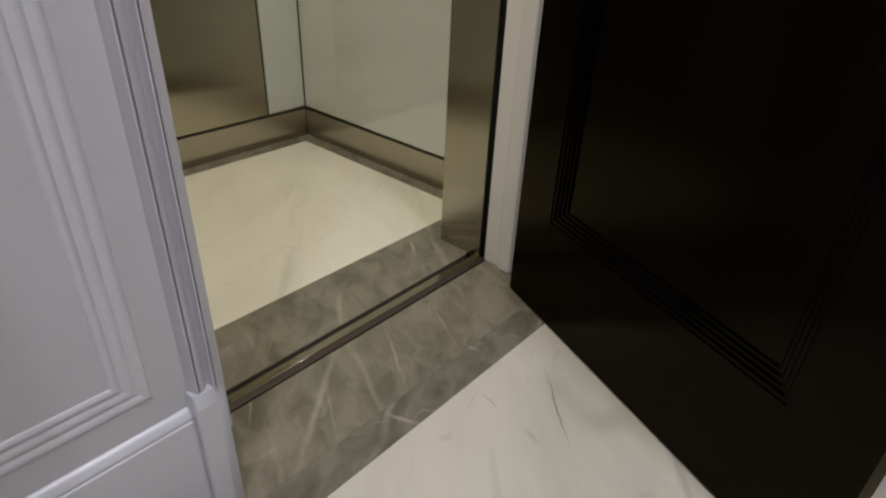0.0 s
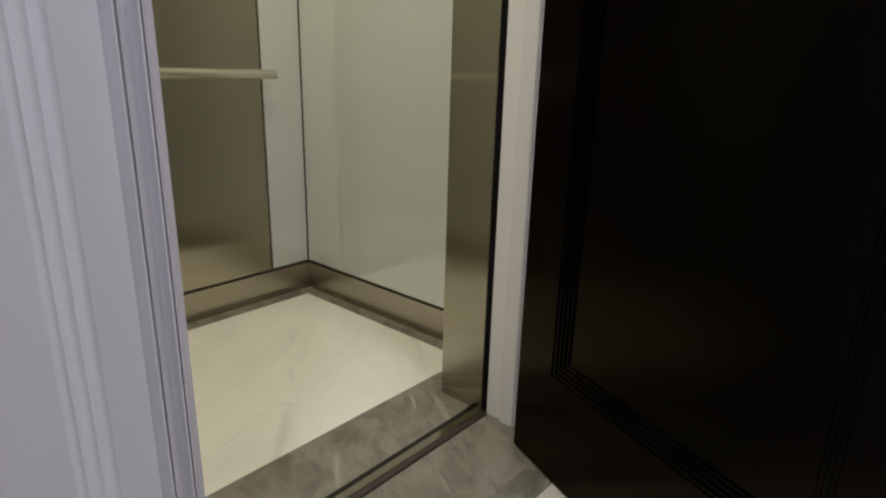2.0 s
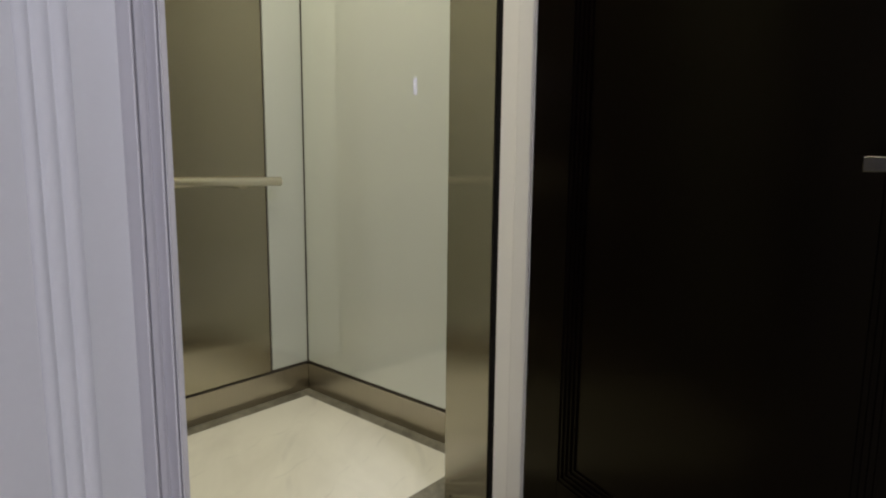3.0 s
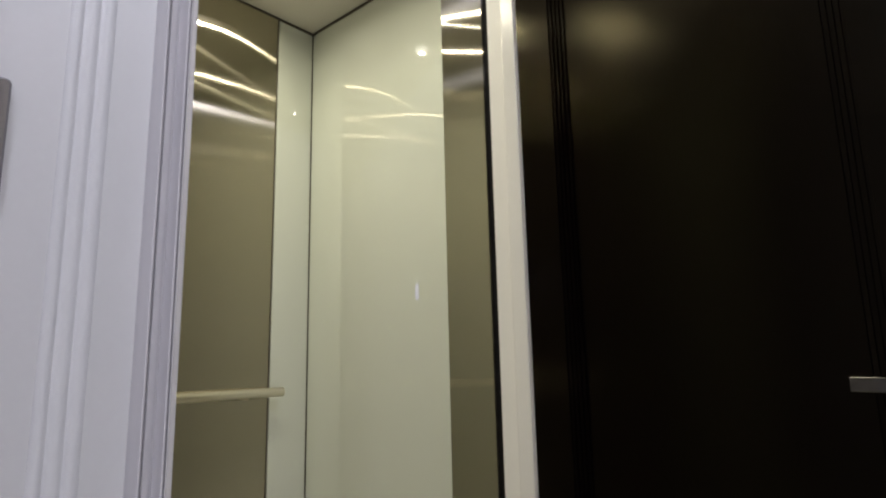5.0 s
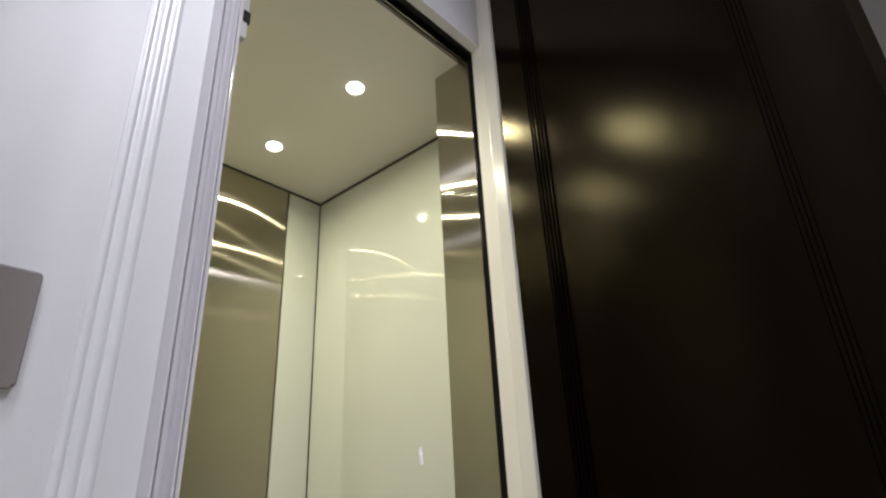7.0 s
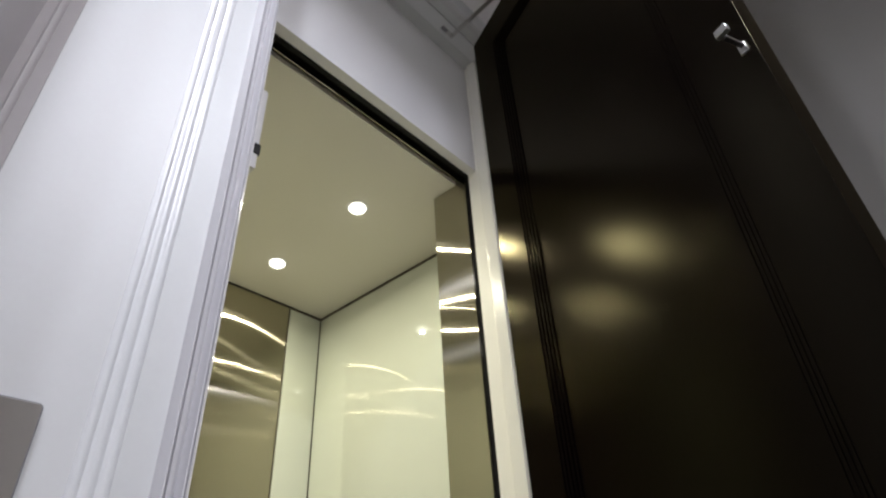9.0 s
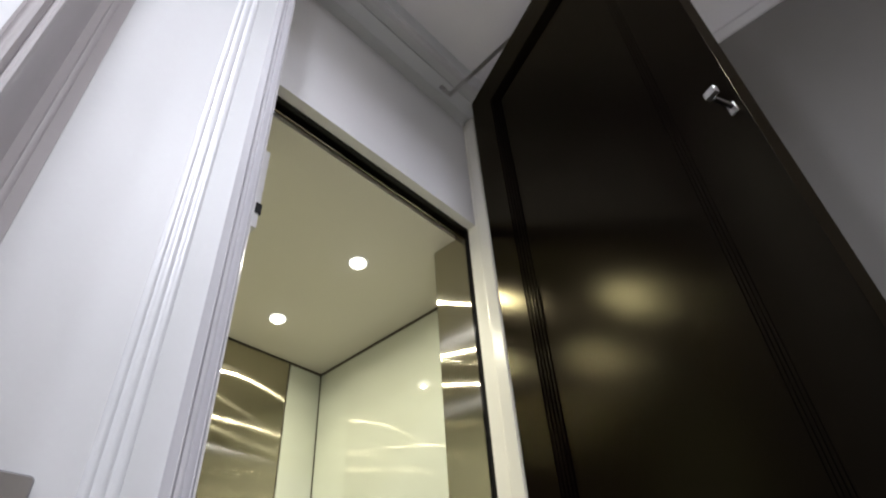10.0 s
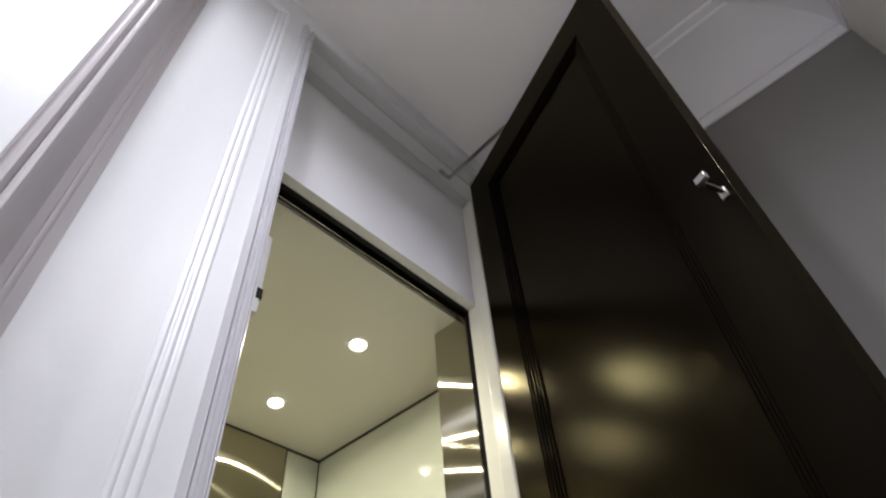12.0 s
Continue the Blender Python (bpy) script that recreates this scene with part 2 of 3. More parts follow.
BACK_GLASS.node_tree.nodes["Principled BSDF"].inputs["IOR"].default_value = 1.57
LIFT_CEILING = surface("lift_ceiling_laminate", (0.69, 0.662, 0.595), 0.55, grain=150, vary=0.02, bump=0.01)
BLACK = surface("black_rubber", (0.008, 0.007, 0.007), 0.55, grain=90, vary=0.2, bump=0.02, spec=0.15)
SEAM = surface("dark_brown_seam", (0.105, 0.088, 0.066), 0.5, grain=90, vary=0.15, bump=0.02, spec=0.2)
BRONZE = surface("dark_bronze_anodised", (0.040, 0.027, 0.022), 0.45, grain=120, vary=0.15, bump=0.02)
ALUMINIUM = surface("sill_aluminium", (0.45, 0.42, 0.35), 0.12, metal=1.0, grain=200, vary=0.08, bump=0.02, stretch=(0.1, 4, 1))
WHITE_MARBLE = marble("white_marble", (0.755, 0.732, 0.615), (0.69, 0.668, 0.558), (0.47, 0.455, 0.40), 0.55, 0.010, 0.45, 0.12, 3.0, 46.0, 1.5)
HALL_MARBLE = marble("white_hall_marble", (0.59, 0.573, 0.495), (0.51, 0.494, 0.426), (0.24, 0.23, 0.215), 0.55, 0.008, 0.40, 0.12, 3.6, 46.0, 1.5, strokes=[(-0.340, -0.457, 46.0, 0.115, 0.0032, 1.0), (-0.425, -0.350, 77.0, 0.035, 0.003, 0.5), (-0.444, -0.467, 67.0, 0.03, 0.008, 0.3)])
GREY_MARBLE = marble("grey_marble", (0.225, 0.208, 0.157), (0.140, 0.130, 0.097), (0.48, 0.45, 0.35), 0.9, 0.014, 0.30, 0.10, 11.0, 58.0, 1.3, strokes=[
    (-0.667, -0.104, 39.0, 0.20, 0.010, 0.38), (-0.462, -0.113, 59.5, 0.125, 0.0042, 0.38), (-0.300, -0.112, 61.0, 0.12, 0.0055, 0.2), (-0.665, -0.140, 58.0, 0.09, 0.004, 0.25),
    (-0.093, 0.190, 55.0, 0.055, 0.008, 0.5), (-0.763, -0.010, 54.0, 0.08, 0.004, 0.4)])
DARK_MARBLE = marble("dark_grey_marble", (0.190, 0.175, 0.136), (0.100, 0.092, 0.071), (0.42, 0.39, 0.325), 1.2, 0.022, 0.40, 0.10, 10.0, 20.0, 1.3, strokes=[(-0.582, -0.258, 112.0, 0.045, 0.007, 0.6), (-0.322, -0.215, 101.0, 0.03, 0.005, 0.5)])
LENS = glowing("lamp_lens", (1.0, 0.95, 0.80), 2.6)
LED_CORE = glowing("led_core", (1.0, 0.95, 0.80), 120.0)
HALL_LENS = glowing("hall_lamp_lens", (0.95, 0.95, 1.0), 20.0)

BLUE_DISPLAY = glowing("blue_display", (0.42, 0.38, 1.0), 1.6)


# ---- geometry helpers ----
def box(bm, x0, x1, y0, y1, z0, z1, bevel=0.0, segments=2):
    vs = [bm.verts.new((x, y, z)) for z in (z0, z1) for y in (y0, y1) for x in (x0, x1)]
    faces = [bm.faces.new([vs[i] for i in f]) for f in ((0, 2, 3, 1), (4, 5, 7, 6), (0, 1, 5, 4), (2, 6, 7, 3), (0, 4, 6, 2), (1, 3, 7, 5))]
    if bevel:
        edges = list({e for f in faces for e in f.edges})
        bmesh.ops.bevel(bm, geom=edges, offset=bevel, segments=segments, affect="EDGES", profile=0.5)
    return bm


def solid(rings, closed=False, caps=True, mitred=False):
    """A skin over rings of points with equal counts; mitred rings are crisp corners."""
    bm = bmesh.new()
    rows = [[bm.verts.new(p) for p in ring] for ring in rings]
    n = len(rows[0])
    pairs = list(zip(rows, rows[1:])) + ([(rows[-1], rows[0])] if closed else [])
    for a, b in pairs:
        for i in range(n):
            j = (i + 1) % n
            bm.faces.new((a[i], a[j], b[j], b[i]))
    if mitred:
        for row in rows:
            for a, b in zip(row, row[1:] + row[:1]):
                bm.edges.get((a, b)).smooth = False
    if caps and not closed:
        bm.faces.new(rows[0][::-1])
        bm.faces.new(rows[-1])
    bmesh.ops.recalc_face_normals(bm, faces=bm.faces)
    return bm


def finer(rings, step=0.16):
    """The same rings with straight ones between, so that long runs have no sliver faces."""
    out = [rings[0]]
    for a, b in zip(rings, rings[1:]):
        count = max(1, int((Vector(b[0]) - Vector(a[0])).length / step))
        out += [[Vector(p).lerp(Vector(q), k / count) for p, q in zip(a, b)] for k in range(1, count + 1)]
    return out


def tube(path, radius, count=12):
    """A round bar along a straight or bent line of points."""
    rings = []
    for i, p in enumerate(path):
        a, b = Vector(path[max(0, i - 1)]), Vector(path[min(len(path) - 1, i + 1)])
        ahead = (b - a).normalized()
        side = ahead.orthogonal().normalized()
        if abs(ahead.z) < 0.9:
            side = ahead.cross(Vector((0, 0, 1))).normalized()
        up = ahead.cross(side)
        rings.append([Vector(p) + radius * (math.cos(k * 2 * math.pi / count) * side + math.sin(k * 2 * math.pi / count) * up) for k in range(count)])
    return solid(rings)


def boxes(*rows):
    bm = bmesh.new()
    for row in rows:
        box(bm, *row)
    return bm


def mesh_of(name, bm, material, smooth=0.6, flat=True, facets=False):
    me = bpy.data.meshes.new(name)
    bm.normal_update()
    for f in bm.faces:
        f.smooth = not facets and (not flat or max(abs(c) for c in f.normal) < 0.9999)
    for e in bm.edges:
        if len(e.link_faces) == 2 and e.calc_face_angle(0) > smooth:
            e.smooth = False
    bm.to_mesh(me)
    bm.free()
    me.materials.append(material)
    return me


def thing(name, place, label, category, group="", kind=""):
    ob = new(name)
    ob.empty_display_size = 0.05
    ob.matrix_world = place if isinstance(place, Matrix) else pose(*place)
    return tagged(ob, label, category, group, kind)


def part(name, bm, material, parent=None, label="", local=False, flat=True, facets=False):
    """One mesh under a thing or part; the points are given in the world, or, if local, in the parent's space."""
    ob = new(name, mesh_of(name, bm, material, flat=flat, facets=facets))
    if parent:
        ob.parent = parent
        if not local and parent.type == "EMPTY":
            ob.matrix_parent_inverse = parent.matrix_basis.inverted()
    if label:
        ob["label"] = label
    return ob


def structure(name, bm, material, label, category):
    return tagged(part(name, bm, material), label, category, kind="structure")


# ---- the hall ----
WALL_Y, BACK_Y, EAST_X, WEST_X, CEIL_Z = -0.17, -1.478, 0.30, -4.2, 3.131
OPEN_L, OPEN_R, HEAD_Z = -0.906, 0.0, 2.976
SIDE_X = -1.2065
# NOOK_X is assumed: the wall's unseen end keeps lamp light off the east wall.
NOOK_X, SOUTH_Y = -0.50, -4.2

structure("wall_north", boxes((WEST_X, OPEN_L, WALL_Y, 0.0, 0, CEIL_Z), (OPEN_R + 0.02, EAST_X + 0.12, WALL_Y, 0.0, 0, CEIL_Z), (OPEN_L, OPEN_R + 0.02, WALL_Y, 0.0, HEAD_Z, CEIL_Z)), SATIN_WALL, "white painted wall with raised panel mouldings beside the lift", "wall")
structure("wall_east", boxes((EAST_X, EAST_X + 0.12, BACK_Y, WALL_Y, 0, CEIL_Z)), SHADED_TAUPE_PAINT, "plain taupe wall behind the open dark door, its shade put into the colour", "wall")
structure("wall_south", boxes((NOOK_X, EAST_X + 0.12, BACK_Y - 0.12, BACK_Y, 0, CEIL_Z)), CREAM_BOUNCE_PAINT, "mostly unseen cream hall wall facing the lift, shielding the east wall from light", "wall")
structure("wall_south_return", boxes((NOOK_X, NOOK_X + 0.12, SOUTH_Y, BACK_Y - 0.12, 0, CEIL_Z)), CREAM_BOUNCE_PAINT, "unseen plain wall beside the open hall, cream for bounce light", "wall")
structure("wall_south_far", boxes((WEST_X, NOOK_X + 0.12, SOUTH_Y - 0.12, SOUTH_Y, 0, CEIL_Z)), CREAM_BOUNCE_PAINT, "unseen plain far wall of the hall, cream for bounce light", "wall")
structure("wall_west", boxes((WEST_X - 0.12, WEST_X, SOUTH_Y - 0.12, 0.0, 0, CEIL_Z)), WALL_PAINT, "plain white wall closing the hall", "wall")
structure("ceiling", boxes((WEST_X - 0.12, EAST_X + 0.12, SOUTH_Y - 0.12, 0.0, CEIL_Z, CEIL_Z + 0.1)), CEILING_PAINT, "flat white painted hall ceiling", "ceiling")

# coved cornice along the east and south walls: a flat band, a crease, the cove and a small fillet at the ceiling
cove = [(0.0, 2.868), (0.007, 2.868), (0.009, 2.872), (0.009, 2.912), (0.004, 2.916), (0.004, 2.921), (0.012, 2.922)]
cove += [(0.012 + 0.212 * (1 - math.cos(a)), 2.922 + 0.180 * math.sin(a)) for a in [k * math.pi / 24 for k in range(1, 13)]]
cove += [(0.227, 3.104), (0.231, 3.113), (0.258, 3.116), (0.262, 3.119), (0.265, CEIL_Z), (0.0, CEIL_Z)]
structure("cornice", solid([[(EAST_X - v, y, z) for v, z in cove] for y in (BACK_Y, WALL_Y)]), CEILING_PAINT, "white coved plaster cornice above the wall", "cornice")
structure("cornice", solid([[(x, BACK_Y + v, z) for v, z in cove] for x in (NOOK_X, EAST_X)]), CEILING_PAINT, "white coved plaster cornice above the wall", "cornice")

# floor: one bed, stone slabs on it
structure("floor", boxes((WEST_X - 0.12, EAST_X + 0.12, SOUTH_Y - 0.12, -0.003, -0.08, -0.012)), WALL_PAINT, "polished white marble hall floor with grey marble border", "floor")
floor = bpy.data.objects["floor"]
GAP = 0.0002
part("tile", boxes((-0.95, 0.06, -0.213 + GAP, -0.006, -0.012, 0.0)), GREY_MARBLE, floor)
part("tile", boxes((WEST_X, EAST_X, -0.289 + GAP, -0.213 - GAP, -0.012, 0.0)), DARK_MARBLE, floor)
for k in range(4):
    for y0, y1 in ((BACK_Y, -0.289), (-2.678, BACK_Y), (-3.878, -2.678), (SOUTH_Y, -3.878)):
        right = NOOK_X if k == 0 and y0 != BACK_Y else EAST_X - 1.2 * k
        part("tile", boxes((max(EAST_X - 1.2 * (k + 1), WEST_X) + GAP, right - GAP, y0 + GAP, y1 - GAP, -0.012, 0.0)), HALL_MARBLE, floor)


# casing, swept round the opening with mitred corners: (outward, proud)
CASING = [(0.0, 0.0), (0.0, 0.019), (0.0012, 0.0205), (0.0024, 0.0205), (0.0029, 0.0150), (0.0042, 0.0150), (0.0046, 0.0210), (0.0060, 0.0228), (0.0076, 0.0220), (0.0086, 0.0170), (0.0094, 0.0090), (0.0110, 0.0066), (0.0132, 0.0080), (0.0165, 0.0128), (0.0210, 0.0166), (0.0258, 0.0176), (0.0260, 0.0125), (0.0280, 0.0125), (0.0284, 0.0172), (0.0298, 0.0186), (0.0312, 0.0180), (0.0328, 0.0140), (0.0346, 0.0088), (0.0370, 0.0030), (0.0375, 0.0)]


def frame_round(profile, xl, xr, zb, zt, y):
    ring = lambda sx, x, z, up: [(x + sx * u, y - v, z + up * u) for u, v in profile]
    return solid(finer([ring(-1, xl, zb, 0), ring(-1, xl, zt, 1), ring(1, xr, zt, 1), ring(1, xr, zb, 0)]), mitred=True)


PLINTH_Z = 0.240
tagged(part("architrave", frame_round(CASING, -0.896, 0.004, PLINTH_Z, 2.9685, WALL_Y), SHADE_TONED_PAINT), "white painted fluted architrave round the lift entrance", "architrave", kind="structure")

# plinth block at the foot of the casing, with a sloped top
plinth = [(-0.9385, -0.170), (-0.9385, -0.197), (-0.9360, -0.200), (-0.9090, -0.200), (-0.8880, -0.186), (-0.8880, -0.170)]
shoulder = [(-0.9360, -0.170), (-0.9360, -0.188), (-0.9340, -0.190), (-0.9065, -0.190), (-0.8900, -0.180), (-0.8900, -0.170)]
structure("plinth_block", solid([[(x, y, 0) for x, y in plinth], [(x, y, 0.242) for x, y in plinth], [(x, y, 0.260) for x, y in shoulder]]), WHITE_PAINT, "white painted plinth block under the architrave", "plinth")

# baseboard
BASE = [(0, 0), (0.014, 0), (0.014, 0.213), (0.011, 0.2145), (0.011, 0.2165), (0.0125, 0.2185), (0.0115, 0.223), (0.007, 0.2275), (0.004, 0.231), (0, 0.233)]
structure("baseboard", solid([[(x, WALL_Y - v, z) for v, z in BASE] for x in (-1.2075, -0.9385)]), WHITE_PAINT, "tall white painted baseboard with a moulded top", "baseboard")

# raised panel moulding on the pier: three soft reeds
BEAD = [(0.0, 0.0)]
for middle, half, rise in ((0.0080, 0.0078, 0.0028), (0.0250, 0.0080, 0.0026), (0.0405, 0.0066, 0.0028)):
    BEAD += [(middle + half * f, 0.0006 + rise * (1 - f * f)) for f in (-1.0, -0.8, -0.6, -0.4, -0.2, 0.0, 0.2, 0.4, 0.6, 0.8, 1.0)]
BEAD.append((0.0475, 0.0))
REED_X, REED_T, REED_B = -0.979, 3.013, 0.280
run = lambda x, z, sz: [(x - u, WALL_Y - v, z + sz * u) for u, v in BEAD]
flat_run = lambda x, z, sz: [(x, WALL_Y - v, z + sz * u) for u, v in BEAD]
structure("panel_moulding", solid(finer([flat_run(SIDE_X, REED_T, -1), run(REED_X, REED_T, -1), run(REED_X, REED_B, 1), flat_run(SIDE_X, REED_B, 1)]), mitred=True), WHITE_PAINT, "white reeded moulding framing a wall panel", "moulding")

# deep moulded edge of the neighbouring panelling, depth assumed, shade put into its colour
EDGE = [(-1.207, 0.0), (-1.2082, 0.006), (-1.2260, 0.0065), (-1.2290, 0.009), (-1.2361, 0.010), (-1.2385, 0.014), (-1.2520, 0.020), (-1.2640, 0.040), (-1.2730, 0.075), (-1.2800, 0.120), (-1.2840, 0.165), (-1.2856, 0.200), (-1.2878, 0.2035), (-1.2915, 0.2045), (-1.2955, 0.2030), (-1.2969, 0.200), (-1.2990, 0.204), (-1.3030, 0.2105), (-1.3068, 0.2120), (-1.3105, 0.2115), (-1.3139, 0.209), (-1.3160, 0.205), (-1.3196, 0.207)]
structure("panelling_trim", solid([[(x, WALL_Y - v, z) for x, v in EDGE] + [(EDGE[-1][0], WALL_Y, z)] for z in [CEIL_Z * k / 20 for k in range(21)]]), SHADED_EDGE_PAINT, "deep moulded trim beside the panelling, shade put into its mauve-grey colour", "moulding")
structure("panelling", boxes((WEST_X, EDGE[-1][0], WALL_Y - 0.206, WALL_Y, 0, CEIL_Z)), WHITE_PAINT, "bright white panelling beside the moulded trim", "panelling")

# lining of the entrance: jambs, head and stops
LIN_L, LIN_R = -0.888, 0.0
LIFT_L = -0.818
lining = structure("door_lining", boxes((OPEN_L, LIN_L, WALL_Y + 0.001, -0.001, 0, HEAD_Z)), LIFT_LIT_PAINT, "white painted door lining of the lift entrance", "door frame")
part("jamb", boxes((LIN_R, LIN_R + 0.02, WALL_Y - 0.001, -0.001, 0, HEAD_Z, 0.0015, 2)), JAMB_PAINT, lining)
STOP_F, STOP_B = -0.138, -0.083
part("stop", boxes((LIN_R - 0.012, LIN_R, -0.0955, -0.052, 0, HEAD_Z - 0.002, 0.004, 4)), LIFT_LIT_PAINT, lining)
part("stop", boxes((LIN_L, LIN_L + 0.012, STOP_F, -0.052, 0, HEAD_Z - 0.002, 0.005, 4)), LIFT_LIT_PAINT, lining)
part("stop", boxes((LIN_L + 0.012, LIN_R - 0.012, STOP_F, STOP_B, HEAD_Z - 0.010, HEAD_Z, 0.003, 3)), WHITE_PAINT, lining)
structure("wall_over_lift", boxes((LIN_L, LIN_R, -0.035, -0.002, 2.427, HEAD_Z), (LIN_L, LIFT_L, -0.035, -0.002, 0, 2.427)), WALL_PAINT, "white painted wall panel over the lift opening", "wall")

# ---- lock plates on the lift's frame ----
def lock_plate(z0, z1, proud, keep):
    ob = thing("lock_plate", (LIFT_L, 0.018, z0), "satin steel door lock plate on the lift frame", "lock plate", "lift lock plates")
    part("plate", boxes((LIFT_L + 0.0005, LIFT_L + proud, 0.004, 0.032, z0, z1, 0.001, 1)), WHITE_STEEL, ob)
    if keep:
        part("keep", boxes((LIFT_L + proud - 0.012, LIFT_L + proud + 0.004, 0.0015, 0.026, z0 + 0.042, z0 + 0.074, 0.001, 1)), BLACK, ob, "black keep hole")


lock_plate(0.885, 1.0, 0.016, False)
lock_plate(1.947, 2.203, 0.033, True)

# ---- call plate on the wall panel ----
call_plate = thing("call_plate", (-1.1185, WALL_Y, 1.15), "brushed steel lift call plate with rounded corners on the wall", "call panel")


def rounded(x0, x1, z0, z1, r, y, count=6):
    ring = []
    for cx, cz, start in ((x1 - r, z1 - r, 0), (x0 + r, z1 - r, 90), (x0 + r, z0 + r, 180), (x1 - r, z0 + r, 270)):
        ring += [(cx + r * math.cos(radians(start + 90 * k / count)), y, cz + r * math.sin(radians(start + 90 * k / count))) for k in range(count + 1)]
    return ring


part("plate", solid([rounded(-1.1625, -1.0745, 1.150, 1.277, 0.006, WALL_Y - 0.0005), rounded(-1.1625, -1.0745, 1.150, 1.277, 0.006, WALL_Y - 0.008), rounded(-1.160, -1.077, 1.1525, 1.2745, 0.004, WALL_Y - 0.0105)]), PLATE_STEEL, call_plate)

# ---- dark entrance door, standing open ----
DOOR_W, DOOR_T, DOOR_B, DOOR_H = 0.868, 0.045, 0.006, 2.963
ANGLE = math.degrees(math.atan2(-0.920, -0.391))
door = tagged(thing("door_1", pose(-0.0655, -0.1375, 0, 0, 0, ANGLE), "tall dark-stained wooden door with a recessed panel, standing open", "door"), kind="structure")
P0, P1, Q0, Q1 = 0.127, 0.740, 0.262, 2.826
part("stile", boxes((0, P0, 0, DOOR_T, DOOR_B, DOOR_H, 0.0004, 1)), DARK_WOOD, door, local=True)
part("stile", boxes((P1, DOOR_W, 0, DOOR_T, DOOR_B, DOOR_H, 0.0004, 1)), DARK_WOOD, door, local=True)
part("rail", boxes((P0, P1, 0.0006, DOOR_T - 0.0006, DOOR_B, Q0)), DARK_WOOD, door, local=True)
part("rail", boxes((P0, P1, 0.0006, DOOR_T - 0.0006, Q1, DOOR_H)), DARK_WOOD, door, local=True)
part("panel", boxes((P0, P1, 0.0165, DOOR_T - 0.006, Q0, Q1)), DARK_WOOD, door, local=True)
# four narrow grooves between thin ridges step down to the panel
STEPS = [(0.0, 0.0005)]
for k in range(4):
    u, low = 0.0098 * k, 0.0036 + 0.0033 * k
    STEPS += [(u + 0.0004, low), (u + 0.0066, low), (u + 0.0070, low - 0.0015), (u + 0.0096, low - 0.0015)]
STEPS += [(0.0392, 0.0163), (0.0392, 0.0200), (0.0, 0.0200)]
moulding = solid([[(x + sx * u, v, z + sz * u) for u, v in STEPS] for x, z, sx, sz in ((P0, Q0, 1, 1), (P0, Q1, 1, -1), (P1, Q1, -1, -1), (P1, Q0, -1, 1))], closed=True, mitred=True)
part("moulding", moulding, DARK_WOOD, door, local=True)

lever = part("lever_handle", boxes((0.7145, 0.829, -0.056, -0.044, 0.9365, 0.9540, 0.002, 3), (0.813, 0.829, -0.046, -0.008, 0.9375, 0.9530, 0.002, 2)), CHROME, door, "satin nickel lever handle", local=True)
part("rose", boxes((0.797, 0.845, -0.008, -0.0005, 0.921, 0.969, 0.002, 2)), CHROME, lever, local=True)
turn = part("thumb_turn", boxes((0.841, 0.865, -0.058, -0.047, 1.877, 1.893, 0.0008, 1)), LIT_NICKEL, door, "satin nickel thumb turn", local=True)
part("spindle", boxes((0.846, 0.854, -0.047, -0.004, 1.872, 1.881, 0.0008, 1)), SHADED_NICKEL, turn, local=True)
part("rose", boxes((0.841, 0.856, -0.005, -0.0005, 1.859, 1.884, 0.0006, 1)), LIT_NICKEL, turn, local=True)

# stay arm between the head of the lining and the top of the door
stay = thing("door_stay", (-0.158, -0.107, HEAD_Z - 0.010), "slim dark steel door stay arm over the open door", "door stay")
part("bracket", boxes((-0.214, -0.150, -0.115, -0.099, HEAD_Z - 0.0132, HEAD_Z - 0.0102, 0.001, 1)), GREY_STEEL, stay)
a, b = Vector((-0.158, -0.107, DOOR_H + 0.0005)), Vector((-0.185, -0.500, DOOR_H + 0.0005))
across = (b - a).cross(Vector((0, 0, 1))).normalized() * 0.008
part("arm", solid([[p + across, p - across, p - across + Vector((0, 0, 0.0020)), p + across + Vector((0, 0, 0.0020))] for p in (a, b)]), GREY_STEEL, stay)
part("pivot", tube([(-0.158, -0.107, DOOR_H - 0.004), (-0.158, -0.107, DOOR_H + 0.0004)], 0.006, 12), GREY_STEEL, stay)

# ---- the lift ----
CAR_R, CAR_L, CAR_B, CAR_F, CAR_H = 0.259, -1.10, 1.145, 0.190, 2.418
SKIRT = 0.110
PANEL_R, PANEL_L = 0.078, -0.918
lift = tagged(thing("lift_car", (-0.41, 0.65, 0), "small home lift car with white glass and brushed steel walls", "lift"))

SHELL = [("side_shell", CAR_R + 0.008, CAR_R + 0.05, 0.06, CAR_B + 0.05, -0.08, 2.58), ("side_shell", CAR_L - 0.05, CAR_L - 0.008, 0.06, CAR_B + 0.05, -0.08, 2.58), ("back_shell", CAR_L - 0.008, CAR_R + 0.008, CAR_B + 0.008, CAR_B + 0.05, -0.08, 2.58),
         ("roof_shell", CAR_L - 0.008, CAR_R + 0.008, 0.06, CAR_B + 0.008, 2.49, 2.58), ("floor_pan", CAR_L - 0.008, CAR_R + 0.008, 0.057, CAR_B + 0.008, -0.08, -0.014),
         ("front_shell", 0.042, CAR_R + 0.05, 0.03, 0.06, -0.08, 2.58), ("front_shell", CAR_L - 0.05, -0.837, 0.03, 0.06, -0.08, 2.58)]
for shell_name, *sides in SHELL:
    part(shell_name, boxes(sides), SEAM, lift)
